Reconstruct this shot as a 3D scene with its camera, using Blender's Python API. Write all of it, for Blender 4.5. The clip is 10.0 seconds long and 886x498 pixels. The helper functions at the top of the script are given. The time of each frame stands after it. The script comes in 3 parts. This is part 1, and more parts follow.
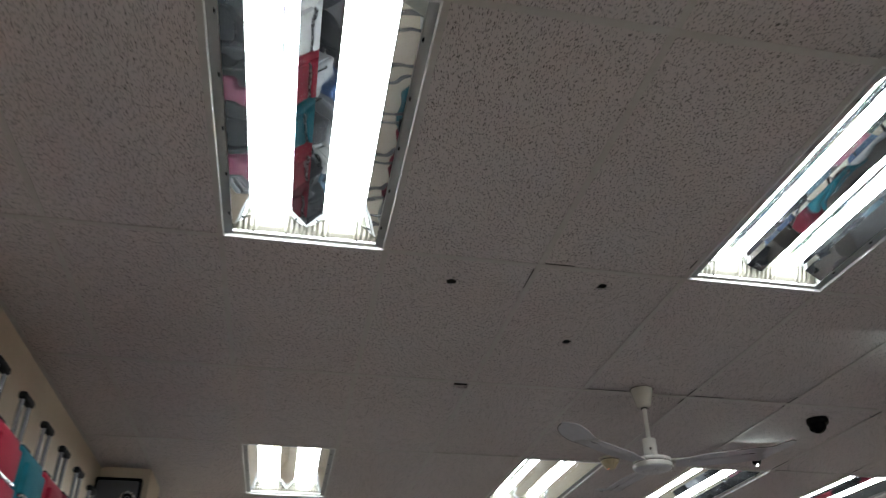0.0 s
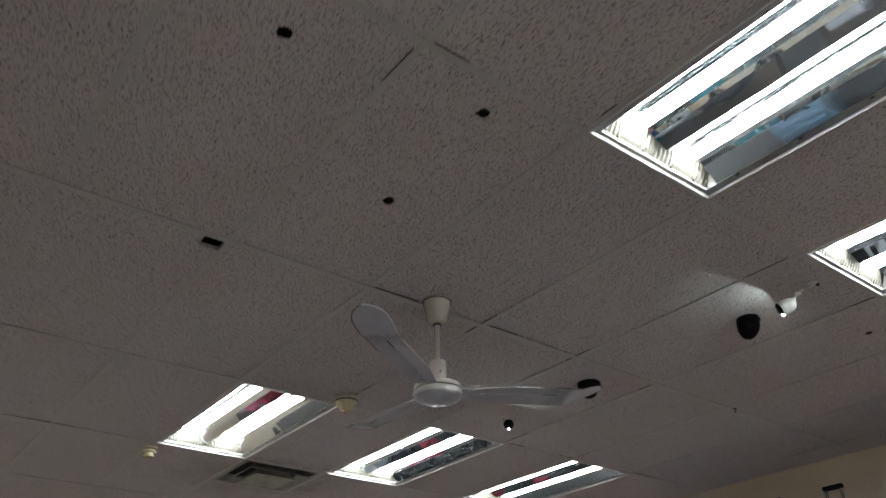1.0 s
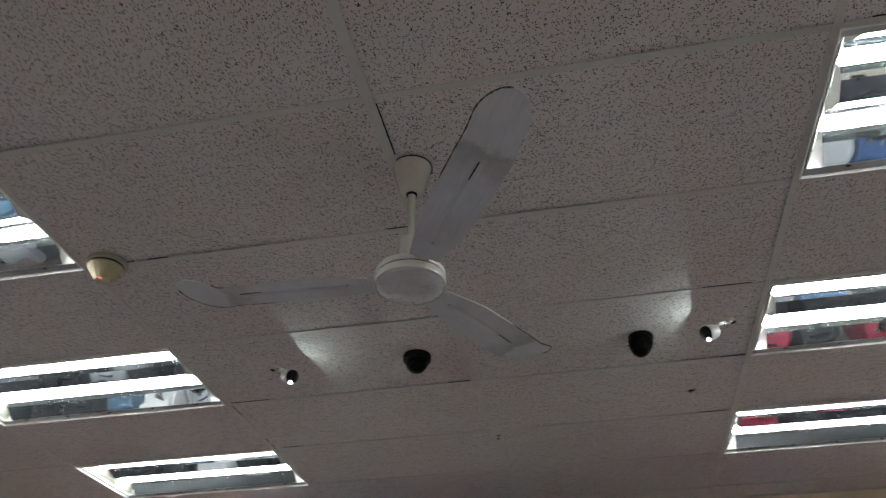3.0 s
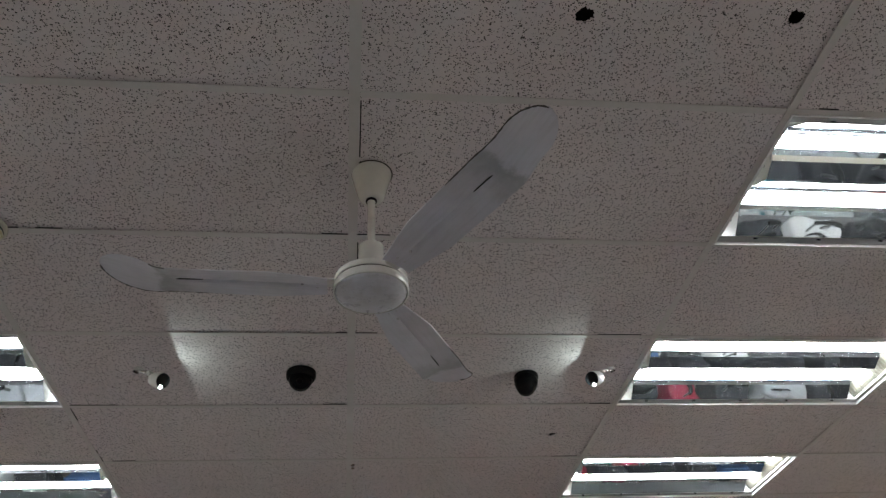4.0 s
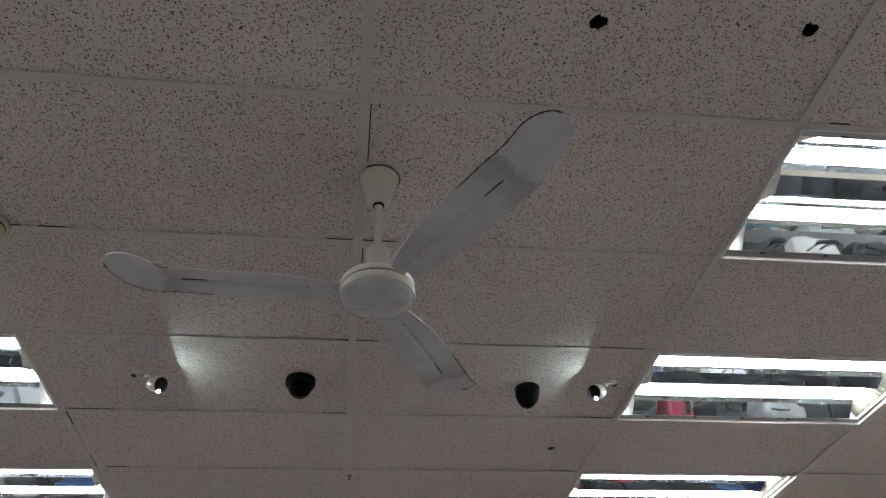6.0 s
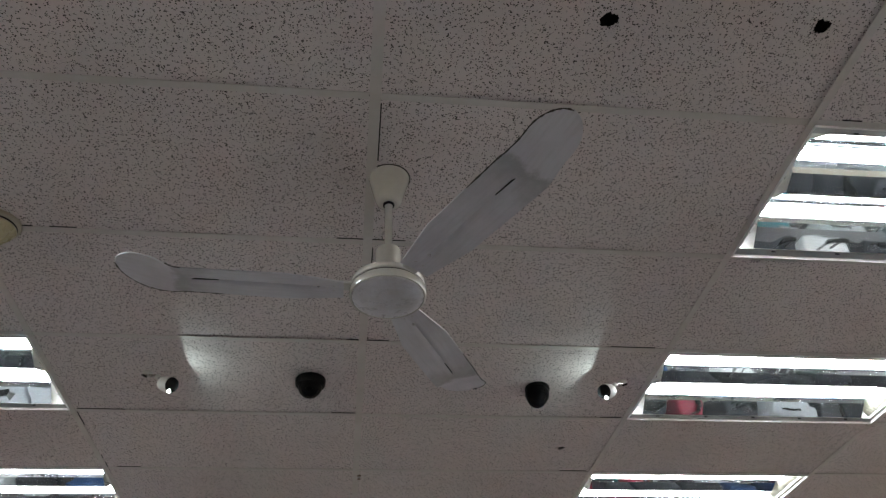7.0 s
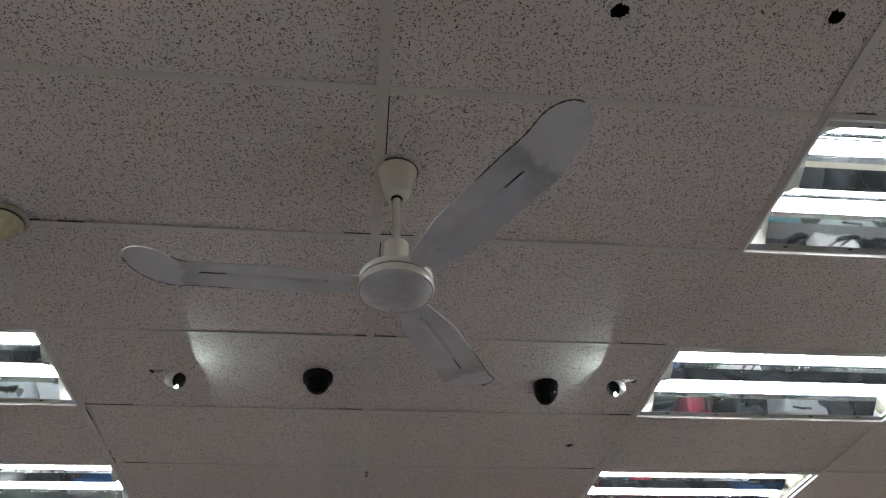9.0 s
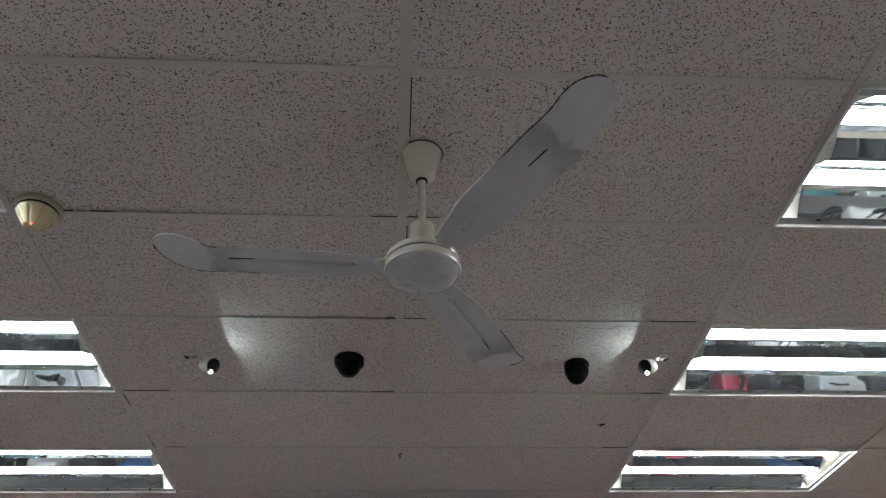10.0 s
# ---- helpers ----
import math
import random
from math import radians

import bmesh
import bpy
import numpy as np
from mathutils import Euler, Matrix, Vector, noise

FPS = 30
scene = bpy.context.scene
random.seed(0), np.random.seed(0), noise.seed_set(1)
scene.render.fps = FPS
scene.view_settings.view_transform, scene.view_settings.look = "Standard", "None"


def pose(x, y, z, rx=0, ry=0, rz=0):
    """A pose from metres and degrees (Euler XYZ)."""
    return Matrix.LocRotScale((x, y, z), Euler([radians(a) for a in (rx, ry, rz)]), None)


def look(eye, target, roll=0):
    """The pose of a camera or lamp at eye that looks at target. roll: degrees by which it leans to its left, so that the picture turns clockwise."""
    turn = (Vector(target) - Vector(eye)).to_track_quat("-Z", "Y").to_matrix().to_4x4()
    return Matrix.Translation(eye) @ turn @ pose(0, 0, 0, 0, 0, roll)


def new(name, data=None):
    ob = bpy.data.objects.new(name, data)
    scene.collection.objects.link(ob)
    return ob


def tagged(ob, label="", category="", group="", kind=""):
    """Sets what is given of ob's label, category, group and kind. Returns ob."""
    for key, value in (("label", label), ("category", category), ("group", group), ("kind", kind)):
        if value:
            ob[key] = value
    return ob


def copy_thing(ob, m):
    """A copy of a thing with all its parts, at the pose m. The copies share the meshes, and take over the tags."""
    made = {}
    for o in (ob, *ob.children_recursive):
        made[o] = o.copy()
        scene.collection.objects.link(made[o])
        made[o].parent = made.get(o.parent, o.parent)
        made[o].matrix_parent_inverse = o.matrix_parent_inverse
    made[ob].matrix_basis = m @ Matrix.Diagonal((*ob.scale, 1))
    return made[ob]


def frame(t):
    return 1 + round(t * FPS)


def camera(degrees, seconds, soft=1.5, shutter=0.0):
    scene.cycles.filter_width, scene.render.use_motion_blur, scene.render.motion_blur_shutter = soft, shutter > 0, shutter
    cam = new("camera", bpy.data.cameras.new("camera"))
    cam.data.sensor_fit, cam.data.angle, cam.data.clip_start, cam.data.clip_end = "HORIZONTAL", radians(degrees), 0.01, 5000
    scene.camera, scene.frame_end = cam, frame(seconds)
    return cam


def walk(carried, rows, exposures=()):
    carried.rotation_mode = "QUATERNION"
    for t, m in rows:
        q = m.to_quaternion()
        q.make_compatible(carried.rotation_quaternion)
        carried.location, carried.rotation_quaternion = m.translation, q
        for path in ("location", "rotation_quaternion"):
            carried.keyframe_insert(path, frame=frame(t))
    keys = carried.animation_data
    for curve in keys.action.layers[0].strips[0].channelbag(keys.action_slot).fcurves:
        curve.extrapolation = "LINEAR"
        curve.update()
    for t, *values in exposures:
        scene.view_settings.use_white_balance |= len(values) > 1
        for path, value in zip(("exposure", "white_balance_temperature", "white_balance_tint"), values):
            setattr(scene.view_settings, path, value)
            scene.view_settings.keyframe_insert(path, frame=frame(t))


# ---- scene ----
cam = camera(59.3, 10.0, soft=1.2, shutter=0.3)
EXPOSURES = [(0.0, 0.28), (0.2, -0.02), (0.3, -0.17), (0.4, -0.59), (0.5, -0.77), (0.6, -0.77), (0.8, -0.3), (1.0, 0.26), (1.2, 0.36), (1.5, 0.51), (2.0, 0.59), (2.5, 0.61), (3.2, 0.54), (4.3, 0.69), (9.0, 0.69), (10.0, 0.67)]
PATH = [
    (0, (3.73, -2.096, 1.436), (2.064, -1.771, 2.494), -0.4),
    (0.2, (3.476, -2.145, 1.451), (1.856, -1.718, 2.545), 0.3),
    (0.4, (3.201, -2.198, 1.44), (1.646, -1.537, 2.512), -0.7),
    (0.5, (3.053, -2.164, 1.456), (1.543, -1.4, 2.521), -1.4),
    (0.8, (2.66, -2.123, 1.427), (1.276, -1.162, 2.505), -1.6),
    (1, (2.399, -2.102, 1.439), (1.062, -1.051, 2.492), -1.2),
    (1.2, (2.174, -2.101, 1.429), (0.88, -0.993, 2.477), -0.9),
    (1.5, (1.804, -2.093, 1.418), (0.602, -0.879, 2.458), -0.4),
    (1.8, (1.468, -2.069, 1.422), (0.399, -0.755, 2.485), 0.3),
    (2, (1.269, -2.032, 1.413), (0.268, -0.661, 2.47), 1.2),
    (2.1, (1.189, -2.04, 1.427), (0.228, -0.648, 2.494), 1.4),
    (2.3, (0.989, -2.074, 1.417), (0.157, -0.622, 2.512), 1.1),
    (2.5, (0.834, -2.103, 1.411), (0.141, -0.568, 2.488), 0.7),
    (2.8, (0.584, -2.098, 1.417), (0.143, -0.518, 2.56), -0.0),
    (3, (0.48, -2.057, 1.426), (0.175, -0.45, 2.576), -0.7),
    (3.2, (0.358, -2.039, 1.407), (0.199, -0.441, 2.598), -1.9),
    (4.3, (-0.034, -1.988, 1.413), (0.223, -0.422, 2.63), -3.8),
    (4.5, (-0.038, -1.982, 1.414), (0.212, -0.418, 2.635), -3.6),
    (5, (-0.021, -1.972, 1.411), (0.223, -0.415, 2.643), -3.2),
    (5.5, (-0.014, -1.969, 1.406), (0.224, -0.421, 2.649), -3.0),
    (7, (-0.024, -1.963, 1.403), (0.188, -0.414, 2.649), -2.6),
    (7.5, (-0.028, -1.952, 1.401), (0.176, -0.403, 2.65), -2.4),
    (8, (-0.028, -1.952, 1.406), (0.172, -0.402, 2.655), -2.3),
    (8.5, (-0.023, -1.943, 1.409), (0.173, -0.388, 2.651), -2.1),
    (9, (-0.024, -1.942, 1.405), (0.169, -0.388, 2.649), -2.1),
    (9.5, (-0.02, -1.927, 1.4), (0.168, -0.369, 2.639), -1.8),
    (10, (-0.012, -1.94, 1.397), (0.104, -0.355, 2.61), -1.6),
]
walk(cam, [(t, look(eye, target, roll)) for t, eye, target, roll in PATH], EXPOSURES)

# ---- world and light ----
world = bpy.data.worlds.new("world")
scene.world = world
world.use_nodes = True
world.node_tree.nodes["Background"].inputs[0].default_value = (0.5, 0.55, 0.6, 1)
world.node_tree.nodes["Background"].inputs[1].default_value = 0.02
scene.view_settings.exposure = 0.0
TUBE_POWER = 53.0

# ---- plan ----
TX, TY, H = 1.2192, 0.6096, 3.0          # ceiling module and height
WEST, EAST, SOUTH, NORTH = -7.3, 6.4, -3.385, 3.315
VENT = (-2.5 * TX, 0.0)
FIXTURES = [(i, j) for i in (-5, -2, 1, 4) for j in (-4, -1, 1, 3)]


# ---- materials ----
def nodes_of(name):
    m = bpy.data.materials.new(name)
    m.use_nodes = True
    nt = m.node_tree
    return m, nt, nt.nodes["Principled BSDF"]


def node(nt, kind, **values):
    n = nt.nodes.new(kind)
    for k, v in values.items():
        n.inputs[k].default_value = v
    return n


def position(nt, scale=(1, 1, 1)):
    tc = nt.nodes.new("ShaderNodeTexCoord")
    mp = nt.nodes.new("ShaderNodeMapping")
    mp.inputs["Scale"].default_value = scale
    nt.links.new(tc.outputs["Object"], mp.inputs["Vector"])
    return mp.outputs["Vector"]


def remap(nt, value, a, b, c=0.0, d=1.0):
    n = nt.nodes.new("ShaderNodeMapRange")
    n.inputs["From Min"].default_value, n.inputs["From Max"].default_value = a, b
    n.inputs["To Min"].default_value, n.inputs["To Max"].default_value = c, d
    nt.links.new(value, n.inputs["Value"])
    return n.outputs["Result"]


def mix(nt, fac, a, b):
    n = nt.nodes.new("ShaderNodeMix")
    n.data_type = "RGBA"
    for sock, v in ((n.inputs[0], fac), (n.inputs[6], a), (n.inputs[7], b)):
        if isinstance(v, (tuple, float, int)):
            sock.default_value = v
        else:
            nt.links.new(v, sock)
    return n.outputs[2]


def rgb(c):
    return (*c, 1)


def noise_of(nt, vec, scale, detail=3.0, rough=0.55):
    n = node(nt, "ShaderNodeTexNoise", Scale=scale, Detail=detail, Roughness=rough)
    nt.links.new(vec, n.inputs["Vector"])
    return n.outputs["Fac"]


def bump(nt, bsdf, height, strength, distance):
    b = node(nt, "ShaderNodeBump", Strength=strength, Distance=distance)
    nt.links.new(height, b.inputs["Height"])
    nt.links.new(b.outputs["Normal"], bsdf.inputs["Normal"])


def worn(name, colour, rough=0.5, metal=0.0, grain=60.0, dirt=0.25, relief=0.15, spread=2.5, coat=0.0, shine=0.5):
    """A painted, plastic, cloth or metal surface with grain and broad dirt."""
    m, nt, b = nodes_of(name)
    v = position(nt)
    broad = remap(nt, noise_of(nt, v, spread, 5.0, 0.65), 0.42, 0.75)
    fine = noise_of(nt, v, grain, 3.0)
    dark = tuple(c * (1 - dirt) * k for c, k in zip(colour, (1.0, 0.96, 0.9)))
    c = mix(nt, broad, rgb(colour), rgb(dark))
    c = mix(nt, remap(nt, fine, 0.3, 0.7, 0.0, 0.22), c, rgb(tuple(x * 0.72 for x in colour)))
    nt.links.new(c, b.inputs["Base Color"])
    nt.links.new(remap(nt, fine, 0.3, 0.7, max(0.02, rough - 0.08), rough + 0.1), b.inputs["Roughness"])
    b.inputs["Metallic"].default_value = metal
    b.inputs["Coat Weight"].default_value = coat
    b.inputs["Specular IOR Level"].default_value = shine
    bump(nt, b, fine, relief, 0.002)
    return m


def ceiling_tile_material():
    m, nt, b = nodes_of("fissured mineral tile")
    v = position(nt)
    warp = node(nt, "ShaderNodeTexNoise", Scale=9.0, Detail=1.0)
    nt.links.new(v, warp.inputs["Vector"])
    add = nt.nodes.new("ShaderNodeVectorMath")
    add.operation = "MULTIPLY_ADD"
    add.inputs[1].default_value = (0.022, 0.022, 0.0)
    nt.links.new(warp.outputs["Color"], add.inputs[0])
    nt.links.new(v, add.inputs[2])
    w = add.outputs[0]
    # short crooked fissures: a thin level line of one noise, broken up by another
    line = nt.nodes.new("ShaderNodeMath")
    line.operation = "SUBTRACT"
    line.inputs[1].default_value = 0.5
    nt.links.new(noise_of(nt, w, 88.0, 2.0, 0.5), line.inputs[0])
    thin = nt.nodes.new("ShaderNodeMath")
    thin.operation = "ABSOLUTE"
    nt.links.new(line.outputs[0], thin.inputs[0])
    worm = remap(nt, thin.outputs[0], 0.012, 0.035, 1.0, 0.0)
    broken = remap(nt, noise_of(nt, v, 95.0, 1.0), 0.54, 0.58)
    fissures = nt.nodes.new("ShaderNodeMath")
    fissures.operation = "MULTIPLY"
    nt.links.new(worm, fissures.inputs[0])
    nt.links.new(broken, fissures.inputs[1])
    fissure = fissures.outputs[0]
    vor = node(nt, "ShaderNodeTexVoronoi", Scale=128.0)
    nt.links.new(w, vor.inputs["Vector"])
    pin = remap(nt, vor.outputs["Distance"], 0.225, 0.29, 1.0, 0.0)
    gate = remap(nt, vor.outputs["Color"], 0.33, 0.37)
    pins = nt.nodes.new("ShaderNodeMath")
    pins.operation = "MULTIPLY"
    nt.links.new(pin, pins.inputs[0])
    nt.links.new(gate, pins.inputs[1])
    pits = nt.nodes.new("ShaderNodeMath")
    pits.operation = "MAXIMUM"
    nt.links.new(fissure, pits.inputs[0])
    nt.links.new(pins.outputs[0], pits.inputs[1])
    geo = nt.nodes.new("ShaderNodeNewGeometry")
    island = remap(nt, geo.outputs["Random Per Island"], 0.0, 1.0, 0.0, 0.35)
    c = mix(nt, island, rgb((0.705, 0.643, 0.640)), rgb((0.645, 0.58, 0.576)))
    stain = remap(nt, noise_of(nt, v, 1.1, 4.0, 0.6), 0.45, 0.75, 0.0, 0.45)
    c = mix(nt, stain, c, rgb((0.60, 0.522, 0.515)))
    grain = noise_of(nt, v, 260.0, 2.0)
    c = mix(nt, remap(nt, grain, 0.35, 0.65, 0.0, 0.25), c, rgb((0.48, 0.455, 0.45)))
    # Sooty ring round the vent, and a weaker darker patch beside the fan
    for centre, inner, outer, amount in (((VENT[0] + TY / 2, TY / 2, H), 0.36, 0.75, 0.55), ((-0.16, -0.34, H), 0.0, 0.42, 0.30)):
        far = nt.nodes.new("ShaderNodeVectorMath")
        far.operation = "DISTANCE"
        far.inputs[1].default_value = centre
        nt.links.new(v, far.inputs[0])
        dark_patch = nt.nodes.new("ShaderNodeMath")
        dark_patch.operation = "MULTIPLY"
        nt.links.new(remap(nt, far.outputs["Value"], inner, outer, amount, 0.0), dark_patch.inputs[0])
        nt.links.new(remap(nt, noise_of(nt, v, 6.0, 5.0, 0.65), 0.3, 0.65), dark_patch.inputs[1])
        c = mix(nt, dark_patch.outputs[0], c, rgb((0.20, 0.175, 0.16)))
    c = mix(nt, pits.outputs[0], c, rgb((0.030, 0.025, 0.023)))
    nt.links.new(c, b.inputs["Base Color"])
    b.inputs["Roughness"].default_value = 0.95
    b.inputs["Specular IOR Level"].default_value = 0.1
    inv = remap(nt, pits.outputs[0], 0.0, 1.0, 1.0, 0.0)
    bump(nt, b, inv, 0.5, 0.003)
    return m


def mirror_material():
    m, nt, b = nodes_of("dusty specular aluminium")
    v = position(nt)
    b.inputs["Base Color"].default_value = (0.66, 0.69, 0.70, 1)
    b.inputs["Metallic"].default_value = 0.988
    n = noise_of(nt, v, 14.0, 4.0)
    nt.links.new(remap(nt, n, 0.4, 0.8, 0.015, 0.05), b.inputs["Roughness"])
    bump(nt, b, noise_of(nt, v, 5.0, 1.0), 0.10, 0.02)
    return m


def lit(name, colour, power):
    m, nt, b = nodes_of(name)
    b.inputs["Base Color"].default_value = rgb(colour)
    b.inputs["Emission Color"].default_value = rgb(colour)
    b.inputs["Emission Strength"].default_value = power
    return m


def floor_material():
    m, nt, b = nodes_of("worn vinyl floor")
    v = position(nt)
    geo = nt.nodes.new("ShaderNodeObjectInfo")
    c = mix(nt, remap(nt, geo.outputs["Random"], 0, 1), rgb((0.110, 0.108, 0.112)), rgb((0.092, 0.090, 0.094)))
    c = mix(nt, remap(nt, noise_of(nt, v, 3.0, 6.0, 0.7), 0.45, 0.7, 0.0, 0.5), c, rgb((0.055, 0.054, 0.057)))
    c = mix(nt, remap(nt, noise_of(nt, v, 120.0), 0.5, 0.7, 0.0, 0.4), c, rgb((0.042, 0.042, 0.045)))
    nt.links.new(c, b.inputs["Base Color"])
    b.inputs["Roughness"].default_value = 0.35
    return m


TILE = ceiling_tile_material()
TEE = worn("painted ceiling tee", (0.61, 0.58, 0.56), 0.55, dirt=0.25, spread=1.5)
PLENUM = worn("dark plenum", (0.02, 0.018, 0.016), 0.95)
MIRROR = mirror_material()
WHITE_METAL = worn("white enamelled steel", (0.80, 0.80, 0.78), 0.35, dirt=0.15)
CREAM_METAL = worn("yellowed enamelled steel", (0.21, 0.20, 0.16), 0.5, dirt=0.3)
TRIM = worn("white painted trim", (0.76, 0.77, 0.77), 0.35, dirt=0.15)
RAIL = worn("grey painted rail", (0.40, 0.41, 0.42), 0.45, dirt=0.2, relief=0.0)
GREY_METAL = worn("dull grey steel", (0.34, 0.35, 0.36), 0.4, metal=0.7, dirt=0.3)
# Flat black put in as the shade of gaps, slits and slots
GAP = worn("black gap shade", (0.015, 0.015, 0.015), 0.9)
TUBE = lit("fluorescent tube", (0.90, 0.962, 1.0), TUBE_POWER)
FAN_PAINT = worn("ivory fan enamel", (0.65, 0.645, 0.61), 0.16, dirt=0.15, relief=0.02, coat=0.5)
def blade_material():
    m, nt, b = nodes_of("dusty white fan blade")
    v = position(nt)
    xyz = nt.nodes.new("ShaderNodeSeparateXYZ")
    nt.links.new(v, xyz.inputs[0])
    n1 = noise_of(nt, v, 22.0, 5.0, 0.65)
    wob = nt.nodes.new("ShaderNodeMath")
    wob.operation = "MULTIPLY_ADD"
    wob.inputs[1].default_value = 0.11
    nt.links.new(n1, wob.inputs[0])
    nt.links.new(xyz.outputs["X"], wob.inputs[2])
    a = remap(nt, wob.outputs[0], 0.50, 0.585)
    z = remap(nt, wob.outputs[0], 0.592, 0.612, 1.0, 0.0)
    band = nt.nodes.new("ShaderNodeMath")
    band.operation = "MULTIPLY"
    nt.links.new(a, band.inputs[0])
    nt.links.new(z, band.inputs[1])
    c = mix(nt, remap(nt, noise_of(nt, v, 7.0, 5.0, 0.6), 0.4, 0.7, 0.0, 0.55), rgb((0.57, 0.56, 0.605)), rgb((0.44, 0.43, 0.46)))
    c = mix(nt, remap(nt, noise_of(nt, position(nt, (4, 40, 4)), 3.0, 3.0), 0.45, 0.75, 0.0, 0.35), c, rgb((0.38, 0.38, 0.39)))
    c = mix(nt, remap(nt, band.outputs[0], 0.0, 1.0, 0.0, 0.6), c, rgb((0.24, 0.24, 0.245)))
    nt.links.new(c, b.inputs["Base Color"])
    nt.links.new(remap(nt, n1, 0.3, 0.7, 0.36, 0.58), b.inputs["Roughness"])
    return m


BLADE = blade_material()
COVER = worn("grey-white fan cover", (0.58, 0.575, 0.62), 0.3, dirt=0.25, relief=0.03, spread=12.0)
# Grime of the blade edges, also the shade colour of canopy gap and groove
SOOT_AND_SHADE = worn("fan edge grime and gap shade", (0.06, 0.055, 0.05), 0.8)
BLACK = worn("black gloss plastic", (0.008, 0.008, 0.009), 0.18, dirt=0.0, relief=0.02, shine=0.06)
RUBBER = worn("black rubber", (0.009, 0.009, 0.009), 0.6, shine=0.06)
SMOKED = worn("smoked dome glass", (0.004, 0.004, 0.005), 0.05, dirt=0.0, relief=0.0, shine=0.07)
WHITE_PLASTIC = worn("white plastic", (0.62, 0.62, 0.60), 0.35, dirt=0.12)
CREAM_PLASTIC = worn("yellowed cream plastic", (0.60, 0.54, 0.35), 0.28, dirt=0.3, spread=14.0)
DULL_PLASTIC = worn("dusty cream plastic", (0.46, 0.43, 0.36), 0.5, dirt=0.25)
CHROME = worn("brushed chrome", (0.52, 0.52, 0.53), 0.25, metal=1.0, dirt=0.1, relief=0.03)
SPEAKER_GREY = worn("dark grey speaker cloth", (0.10, 0.105, 0.115), 0.7, grain=300.0, relief=0.3)
HANDLE = worn("grey anodised tube", (0.17, 0.17, 0.175), 0.42, metal=1.0, dirt=0.1, relief=0.02)
LED = lit("white lamp lens", (0.9, 1.0, 0.97), 9.0)
RED_LED = lit("red indicator", (1.0, 0.10, 0.05), 5.0)
WALL = worn("beige painted plaster", (0.71, 0.615, 0.49), 0.75, dirt=0.18, grain=90.0, relief=0.25, spread=0.9)
BASE = worn("brown baseboard", (0.16, 0.10, 0.06), 0.5)
FLOOR = floor_material()
VENT_DIRT = worn("grimy vent steel", (0.40, 0.385, 0.36), 0.55, dirt=0.5, spread=9.0)
SHELF = worn("dark laminate", (0.10, 0.08, 0.07), 0.45)
CLOTH = {k: worn(k + " luggage cloth", c, 0.75, grain=420.0, dirt=0.25, relief=0.35, spread=6.0, shine=0.12) for k, c in {
    "red": (0.30, 0.018, 0.040), "teal": (0.012, 0.13, 0.17), "black": (0.032, 0.032, 0.037), "blue": (0.045, 0.09, 0.20),
    "grey": (0.32, 0.33, 0.35), "white": (0.74, 0.74, 0.74), "maroon": (0.21, 0.022, 0.042),
    "sky": (0.10, 0.17, 0.24), "pink": (0.32, 0.09, 0.15)}.items()}


# ---- mesh helpers ----
def mesh_from(name, bm, material, smooth=False):
    bmesh.ops.recalc_face_normals(bm, faces=bm.faces)
    me = bpy.data.meshes.new(name)
    bm.to_mesh(me)
    bm.free()
    for mat in (material if isinstance(material, (list, tuple)) else [material]):
        me.materials.append(mat)
    if smooth:
        me.shade_smooth()
        me.set_sharp_from_angle(angle=radians(38))
    return me


def part(name, bm, material, parent=None, label="", m=None, smooth=False):
    ob = new(name, mesh_from(name, bm, material, smooth))
    ob.parent = parent
    if m is not None:
        ob.matrix_basis = m
    return tagged(ob, label)


def thing(name, m, label, category, group="", kind=""):
    ob = new(name)
    ob.empty_display_size = 0.1
    ob.matrix_basis = m
    return tagged(ob, label, category, group, kind)


def box(bm, lo, hi, bevel=0.0, segments=2):
    size = [b - a for a, b in zip(lo, hi)]
    mid = [(a + b) / 2 for a, b in zip(lo, hi)]
    made = bmesh.ops.create_cube(bm, size=1.0, matrix=Matrix.Translation(mid) @ Matrix.Diagonal((*size, 1)))
    if bevel:
        edges = list({e for v in made["verts"] for e in v.link_edges})
        bmesh.ops.bevel(bm, geom=edges, offset=bevel, segments=segments, affect="EDGES", profile=0.5)
    return bm


def boxed(lo, hi, bevel=0.0, segments=2):
    return box(bmesh.new(), lo, hi, bevel, segments)


def turned(profile, sides=32, bm=None, m=Matrix()):
    """A solid of revolution about z from (radius, z) pairs."""
    bm = bm or bmesh.new()
    rings = []
    for r, z in profile:
        if r < 1e-6:
            rings.append([bm.verts.new(m @ Vector((0, 0, z)))])
        else:
            rings.append([bm.verts.new(m @ Vector((r * math.cos(2 * math.pi * k / sides), r * math.sin(2 * math.pi * k / sides), z))) for k in range(sides)])
    for a, b in zip(rings, rings[1:]):
        for k in range(sides):
            q = [a[k % len(a)], a[(k + 1) % len(a)], b[(k + 1) % len(b)], b[k % len(b)]]
            q = list(dict.fromkeys(q))
            if len(q) > 2:
                bm.faces.new(q)
    return bm


def rod(a, b, r, sides=12, bm=None):
    a, b = Vector(a), Vector(b)
    turn = (b - a).to_track_quat("Z", "Y").to_matrix().to_4x4()
    n = (b - a).length
    return turned([(0, 0), (r, 0), (r, n), (0, n)], sides, bm, Matrix.Translation(a) @ turn)


